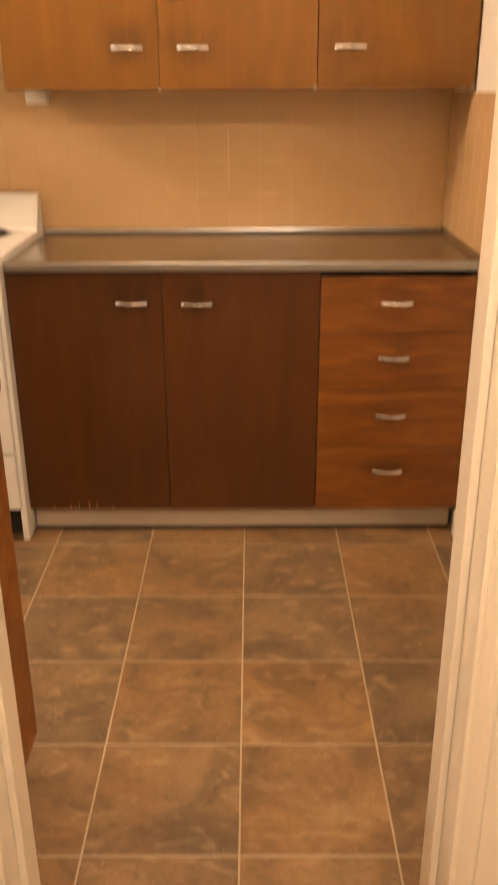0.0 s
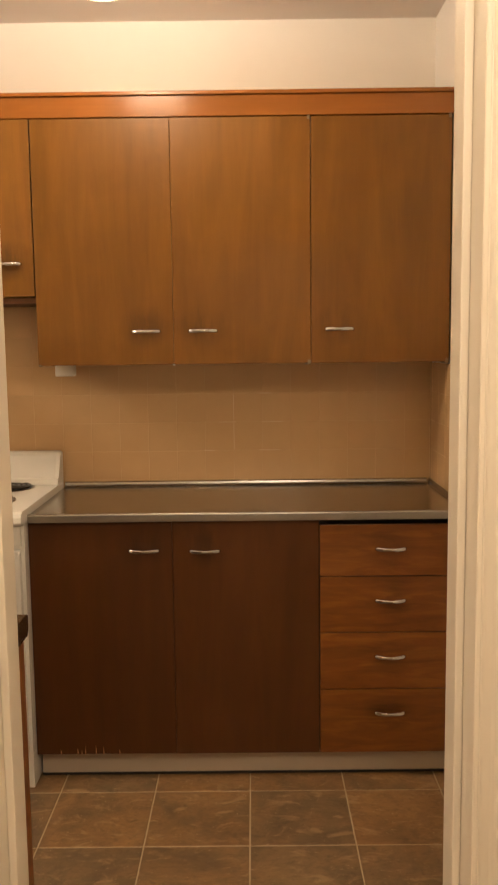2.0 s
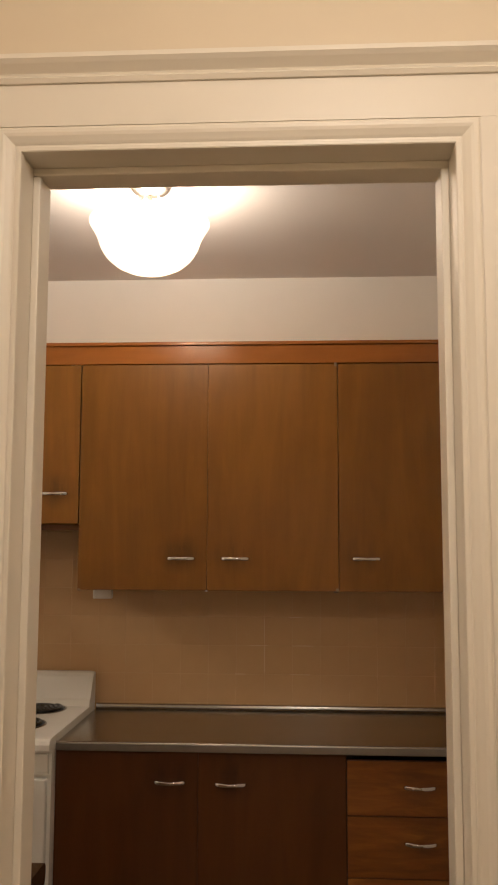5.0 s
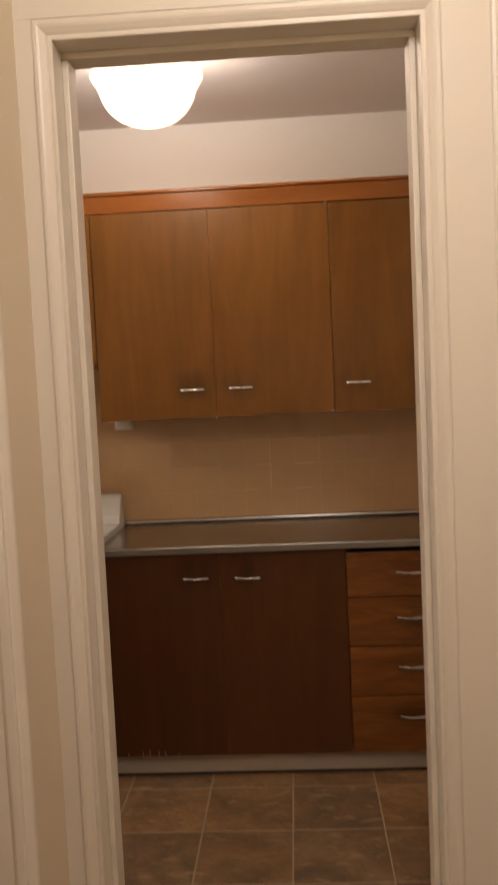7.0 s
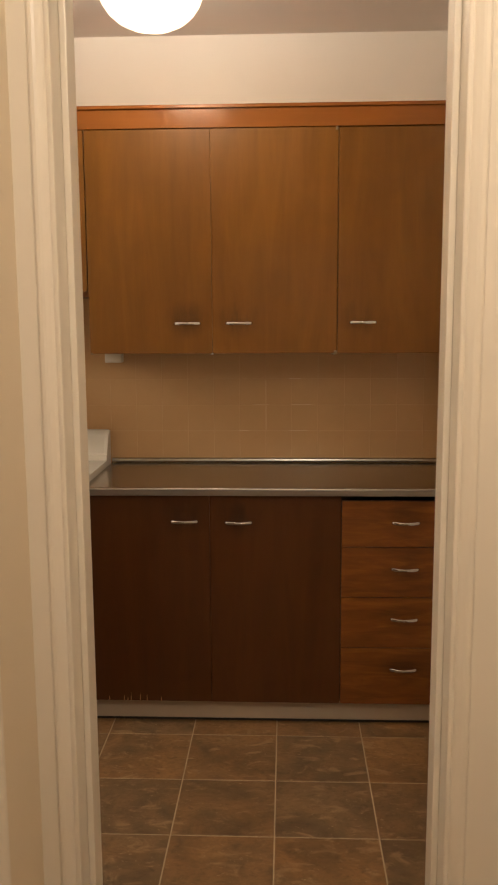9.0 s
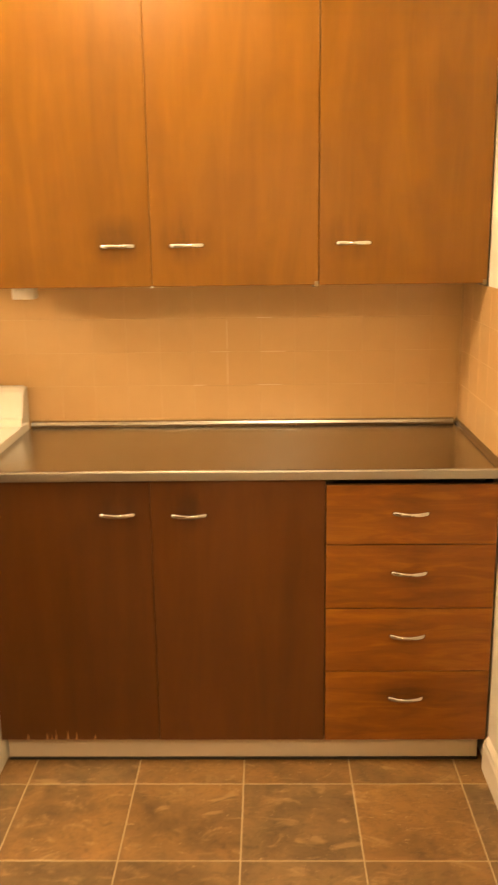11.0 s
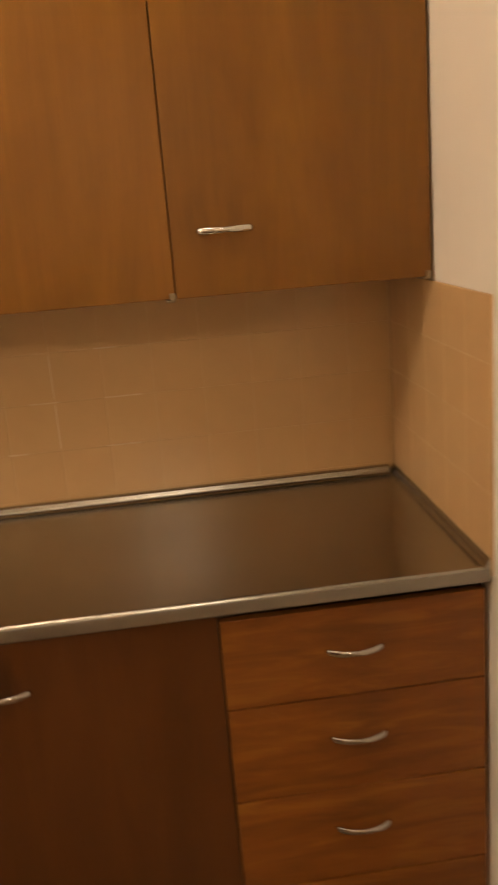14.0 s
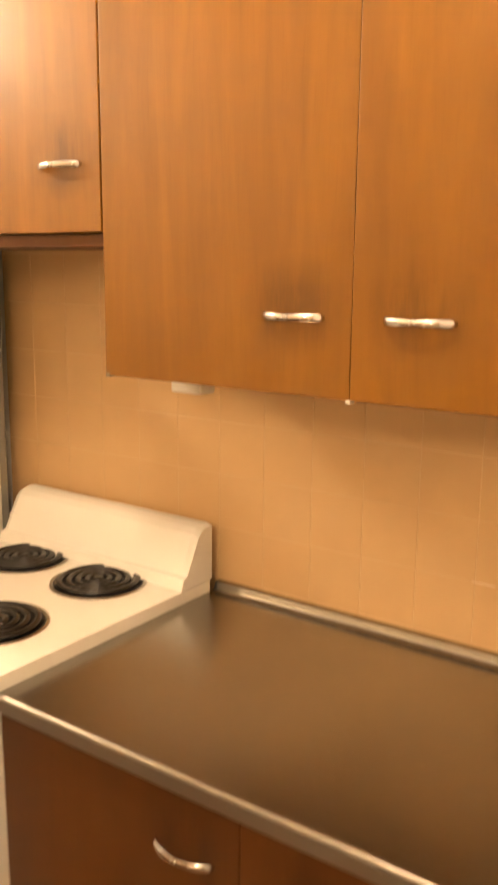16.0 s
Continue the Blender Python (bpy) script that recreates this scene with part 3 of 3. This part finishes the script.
part("side_edge", prism([(0.7145, 0.862)] + [(0.7145 + u, z) for u, z in ((0.0, 0.8825), (0.002, 0.8840), (0.005, 0.8890), (0.008, 0.8950), (0.010, 0.8985), (0.0127, 0.8995))] + [(0.7272, 0.862)],
                        -0.5745, -0.0005, lambda a, b, s: (a, s, b)), STEEL, worktop)

socket_box = thing("socket_box", (-0.613, -0.144, 1.302), "small white plastic socket box under the wall cabinet", "socket box")
part("housing", box((-0.648, -0.165, 1.306), (-0.580, -0.120, 1.3538), 0.006, segments=3), PLASTIC, socket_box)
part("cable", tube([(-0.60, -0.119, 1.335), (-0.60, -0.06, 1.345), (-0.60, -0.004, 1.345)], 0.004, 8), PLASTIC, socket_box)

# stove
stove = thing("stove", (-0.923, -0.32, 0.0), "cream enamel electric stove with four coil burners", "stove")
SX0, SX1 = -1.202, -0.6655
part("body", box((SX0, -0.600, 0.10), (SX1, -0.030, 0.864), 0.002), ENAMEL, stove)
for x in (SX0, SX1 - 0.020):
    part("side_foot", box((x, -0.598, FLOOR), (x + 0.020, -0.06, 0.0995), 0.002), ENAMEL, stove)
# solid black block whose colour stands in for the shade under the stove
part("kick_space", box((SX0 + 0.022, -0.560, FLOOR + 0.004), (SX1 - 0.022, -0.08, 0.0995)), BLACK, stove)
part("cooktop", prism([(-0.602, 0.8645), (-0.634, 0.8645), (-0.640, 0.872), (-0.640, 0.888), (-0.634, 0.899), (-0.622, 0.9045), (-0.600, 0.9055),
                       (-0.115, 0.9055), (-0.030, 0.9055), (-0.030, 0.8645)], SX0 - 0.004, SX1 + 0.003, lambda a, b, s: (s, a, b)), ENAMEL, stove)
bm = bmesh.new()
GUARD = [(-0.118, 0.906), (-0.112, 0.928), (-0.104, 0.934), (-0.066, 1.008), (-0.054, 1.019), (-0.040, 1.023), (-0.022, 1.023), (-0.022, 0.906)]
rings = []
for x, k in ((SX0 - 0.004, 0.94), (SX0 + 0.010, 1.0), (SX1 - 0.012, 1.0), (SX1 + 0.002, 0.955)):
    rings.append([bm.verts.new((x, -0.022 + (a + 0.022) * (k if b > 0.93 else 1.0), 0.906 + (b - 0.906) * k)) for a, b in GUARD])
for p0, p1 in zip(rings, rings[1:]):
    for i in range(len(GUARD)):
        j = (i + 1) % len(GUARD)
        bm.faces.new((p0[i], p0[j], p1[j], p1[i]))
bm.faces.new(rings[0])
bm.faces.new(rings[-1][::-1])
part("backguard", bm, ENAMEL, stove)
part("control_panel", prism([(-0.601, 0.792), (-0.612, 0.792), (-0.616, 0.800), (-0.622, 0.856), (-0.618, 0.8635), (-0.601, 0.8635)], SX0 + 0.004, SX1 - 0.008,
                            lambda a, b, s: (s, a, b)), ENAMEL, stove)
for x in (-0.793, -0.868, -0.978, -1.053):
    bm = lathe([(0.0, 0.024), (0.013, 0.024), (0.0155, 0.021), (0.017, 0.006), (0.021, 0.003), (0.022, 0.0), (0.0, 0.0)], (0, 0, 0), 24)
    bmesh.ops.rotate(bm, verts=bm.verts, matrix=Matrix.Rotation(radians(96), 3, "X"))
    bmesh.ops.translate(bm, verts=bm.verts, vec=(x, -0.6195, 0.824))
    knob = part("knob", bm, ENAMEL, stove, "cream control knob", origin=(x, -0.6195, 0.824), smooth=True)
    part("grip", box((x - 0.0035, -0.652, 0.811), (x + 0.0035, -0.641, 0.842), 0.002), ENAMEL, knob)
oven_door = part("oven_door", box((SX0 + 0.006, -0.632, 0.306), (SX1 - 0.010, -0.6005, 0.782), 0.006, segments=3), ENAMEL, stove)
part("door_handle", prism([(-0.6325, 0.738), (-0.650, 0.736), (-0.668, 0.744), (-0.671, 0.752), (-0.667, 0.760), (-0.645, 0.770), (-0.6325, 0.770)],
                          SX0 + 0.05, SX1 - 0.055, lambda a, b, s: (s, a, b)), ENAMEL, oven_door)
part("drawer_front", box((SX0 + 0.006, -0.630, 0.112), (SX1 - 0.010, -0.6005, 0.300), 0.006, segments=3), ENAMEL, stove)
for x, y, r in ((-0.833, -0.174, 0.093), (-0.834, -0.434, 0.095), (-1.060, -0.168, 0.090), (-1.048, -0.418, 0.094)):
    burner = part("drip_pan", lathe([(r, 0.0005), (r + 0.002, 0.002), (r - 0.003, 0.003), (r - 0.008, 0.0015), (r * 0.55, 0.0006), (0.0, 0.0006)], (x, y, 0.9055), 48),
                  PAN, stove, "dull metal drip pan under the coil", smooth=True)
    part("trim_ring", lathe([(r - 0.003, 0.0032), (r + 0.0035, 0.0026), (r + 0.0045, 0.0006), (r - 0.003, 0.0006)], (x, y, 0.9055), 48, closed=True), PAN_RING, burner, "bright metal ring round the burner", smooth=True)
    for k in range(4):
        rr = 0.0225 + (r - 0.016 - 0.0225) * k / 3
        part("coil_ring", lathe([(rr + 0.0072 * math.cos(a), 0.0062 + 0.0050 * math.sin(a)) for a in (2 * math.pi * i / 10 for i in range(10))], (x, y, 0.9055), 48, closed=True),
             IRON, burner, "black heating coil", smooth=True)
    part("coil_cap", lathe([(0.0, 0.0110), (0.010, 0.0106), (0.0125, 0.008), (0.0125, 0.0008), (0.0, 0.0008)], (x, y, 0.9055), 20), IRON, burner, smooth=True)

# refrigerator beside the stove
fridge = thing("refrigerator", (-1.56, -0.36, 0.0), "white refrigerator with grey steel edges beside the stove", "refrigerator")
part("cabinet", box((-1.90, -0.62, 0.02), (-1.252, -0.048, 1.553), 0.006), FRIDGE_GREY, fridge, "grey steel shell")
part("side_panel", box((-1.2515, -0.610, 0.05), (-1.2475, -0.074, 1.529), 0.0015), FRIDGE_WHITE, fridge)
part("door", box((-1.90, -0.690, 0.10), (-1.250, -0.625, 1.552), 0.014, segments=3), FRIDGE_WHITE, fridge)
part("door_handle", tube([(-1.30, -0.6895, 0.75), (-1.30, -0.72, 0.77), (-1.30, -0.72, 1.12), (-1.30, -0.6895, 1.14)], 0.009, 10), CHROME, fridge, smooth=True)
part("base_grille", boxes([((-1.89, -0.63, FLOOR), (-1.26, -0.60, 0.0195))]), BLACK, fridge)

# narrow counter unit beside the doorway
side_unit = thing("narrow_base_cabinet", (-0.9, -1.70, 0.0), "narrow brown base cabinet with rounded steel top beside the doorway", "base cabinet")
part("body", boxes([((-1.94, DOOR_K + 0.004, 0.072), (-0.4225, -1.604, 0.842))], 0.001), UNLIT_WOOD, side_unit)
part("end_panel", box((-0.4220, DOOR_K + 0.003, 0.070), (-0.404, -1.600, 0.842), 0.0015), DRAWER_WOOD, side_unit, "red-brown varnished end panel", origin=(-0.404, -1.2, 0.3))
part("kick_board", box((-1.94, DOOR_K + 0.02, FLOOR), (-0.445, -1.645, 0.0695)), KICK_PAINT, side_unit)
part("top", prism([(DOOR_K + 0.002, 0.8425), (-1.592, 0.8425), (-1.585, 0.850), (-1.582, 0.862), (-1.582, 0.876), (-1.586, 0.884), (-1.594, 0.887), (DOOR_K + 0.002, 0.887)],
                  -1.94, -0.398, lambda a, b, s: (s, a, b)), STEEL, side_unit)

# ---------------------------------------------------------------- lamps
LX, LY = -0.320, -0.935
lamp = thing("ceiling_lamp", (LX, LY, CEIL), "lit opal glass bowl lamp on metal rods", "ceiling lamp")
part("bowl", lathe([(0.0, 2.303), (0.030, 2.3045), (0.066, 2.312), (0.099, 2.328), (0.125, 2.351), (0.142, 2.377), (0.151, 2.403), (0.155, 2.417), (0.159, 2.421),
                    (0.160, 2.428), (0.169, 2.438), (0.176, 2.450), (0.176, 2.457), (0.170, 2.459), (0.160, 2.444), (0.150, 2.424), (0.142, 2.402), (0.132, 2.378),
                    (0.114, 2.354), (0.078, 2.329), (0.030, 2.316), (0.0, 2.314)], (LX, LY, 0.004), 64), OPAL, lamp, "glowing opal glass bowl", smooth=True)
part("canopy", lathe([(0.0, 0.0), (0.062, 0.0), (0.063, -0.006), (0.052, -0.018), (0.030, -0.026), (0.012, -0.030), (0.0, -0.030)], (LX, LY, CEIL), 32), LAMP_METAL, lamp, "dull metal ceiling canopy", smooth=True)
part("stem", tube([(LX, LY, CEIL - 0.028), (LX, LY, 2.330)], 0.0065, 12), LAMP_METAL, lamp, smooth=True)
for k in range(3):
    a = radians(30 + 120 * k)
    part("rod", tube([(LX + 0.022 * math.cos(a), LY + 0.022 * math.sin(a), CEIL - 0.024), (LX + 0.165 * math.cos(a), LY + 0.165 * math.sin(a), 2.460)], 0.0022, 8), CHROME, lamp)
    part("rod_nut", lathe([(0.0, 0.008), (0.005, 0.008), (0.006, 0.0), (0.005, -0.006), (0.0, -0.006)], (LX + 0.166 * math.cos(a), LY + 0.166 * math.sin(a), 2.463), 12), CHROME, lamp, smooth=True)

SY, SZ = -1.08, 2.30
wall_lamp = thing("wall_lamp", (LEFT, SY, SZ), "small bare-bulb lamp on the kitchen end wall", "wall lamp")
bm = lathe([(0.0, 0.016), (0.035, 0.014), (0.050, 0.010), (0.050, 0.0), (0.0, 0.0)], (0, 0, 0), 24)
bmesh.ops.rotate(bm, verts=bm.verts, matrix=Matrix.Rotation(radians(90), 3, "Y"))
bmesh.ops.translate(bm, verts=bm.verts, vec=(LEFT, SY, SZ))
part("backplate", bm, CHROME, wall_lamp, smooth=True)
part("arm", tube([(LEFT + 0.012, SY, SZ), (LEFT + 0.12, SY, SZ - 0.03), (LEFT + 0.22, SY, SZ - 0.03), (LEFT + 0.25, SY, SZ - 0.015)], 0.006, 8), CHROME, wall_lamp)
part("socket", lathe([(0.0, SZ - 0.018), (0.018, SZ - 0.018), (0.020, SZ + 0.012), (0.0, SZ + 0.012)], (LEFT + 0.25, SY, 0.0), 20), PLASTIC, wall_lamp, smooth=True)
hall_lamp = thing("hall_ceiling_lamp", (0.26, -3.27, CEIL), "small round flush ceiling lamp in the hall", "ceiling lamp")
part("base", lathe([(0.0, 0.0), (0.09, 0.0), (0.095, -0.012), (0.085, -0.03), (0.0, -0.03)], (0.26, -3.27, CEIL), 32), CHROME, hall_lamp, smooth=True)
part("socket", lathe([(0.0, -0.0305), (0.022, -0.0305), (0.020, -0.09), (0.0, -0.09)], (0.26, -3.27, CEIL), 20), PLASTIC, hall_lamp, smooth=True)

# ---------------------------------------------------------------- tiles
PITCH, GAP = 0.1078, 0.0012


def tile_mesh(name, w, h, t, edge, material, flat="y"):
    """A slab w by h, its face at the origin's plane, edges eased."""
    bm = bmesh.new()
    outer = [(-w / 2, -h / 2), (w / 2, -h / 2), (w / 2, h / 2), (-w / 2, h / 2)]
    inner = [(a - math.copysign(edge, a), b - math.copysign(edge, b)) for a, b in outer]

    def put(a, b, d):
        return (a, d, b) if flat == "y" else ((d, a, b) if flat == "x" else (a, b, -d))
    r0 = [bm.verts.new(put(a, b, t)) for a, b in outer]
    r1 = [bm.verts.new(put(a, b, edge * 0.6)) for a, b in outer]
    r2 = [bm.verts.new(put(a, b, 0.0)) for a, b in inner]
    for u, v in ((r0, r1), (r1, r2)):
        for i in range(4):
            bm.faces.new((u[i], u[(i + 1) % 4], v[(i + 1) % 4], v[i]))
    bm.faces.new(r2)
    return mesh_of(name, bm, material)


cuts = {}


def lay(name, parent, spans_a, spans_b, at, thick, edge, material, flat, jitter):
    r = random.Random(11)
    for a0, a1 in spans_a:
        for b0, b1 in spans_b:
            key = (name, flat, round(a1 - a0, 4), round(b1 - b0, 4))
            if key not in cuts:
                cuts[key] = tile_mesh(name, a1 - a0, b1 - b0, thick, edge, material, flat)
            ob = piece(name, cuts[key], parent, at((a0 + a1) / 2, (b0 + b1) / 2))
            ob.rotation_euler = [radians(r.uniform(-jitter, jitter)) for _ in range(3)]


def cells(lo, hi, line, pitch, gap):
    """Spans between joints of the given pitch, one of which lies on line, cut at lo and hi."""
    out, k = [], math.ceil((lo - line) / pitch - 1e-6)
    marks = [lo - gap / 2] + [line + i * pitch for i in range(k, k + 200) if lo + 0.012 < line + i * pitch < hi - 0.012] + [hi + gap / 2]
    for a, b in zip(marks, marks[1:]):
        out.append((a + gap / 2, b - gap / 2))
    return out


lay("tile", wall_back, cells(TX0, TX1 - 0.002, -0.015, PITCH, GAP), cells(0.797, 1.66, 1.013, 0.108, GAP),
    lambda a, b: (a, 0.0, b), 0.004, 0.0010, GLAZE, "y", 0.08)
lay("tile", wall_right, cells(-0.574, -0.001, -0.466, PITCH, GAP), cells(0.90, 1.338, 1.013, 0.108, GAP),
    lambda a, b: (RIGHT - 0.005, a, b), 0.004, 0.0010, GLAZE, "x", 0.08)
lay("floor_tile", floor, cells(LEFT + 0.012, RIGHT - 0.001, 0.035, 0.305, 0.0042), cells(-2.125, -0.02, -0.632, 0.305, 0.0042),
    lambda a, b: (a, b, FLOOR), 0.0028, 0.0012, FLOOR_TILE, "z", 0.0)
lay("floor_tile", floor, cells(HALL_L + 0.001, HALL_R - 0.001, 0.035, 0.305, 0.0042), cells(HALL_B + 0.001, -2.13, -0.632, 0.305, 0.0042),
    lambda a, b: (a, b, FLOOR), 0.0028, 0.0012, FLOOR_TILE, "z", 0.0)
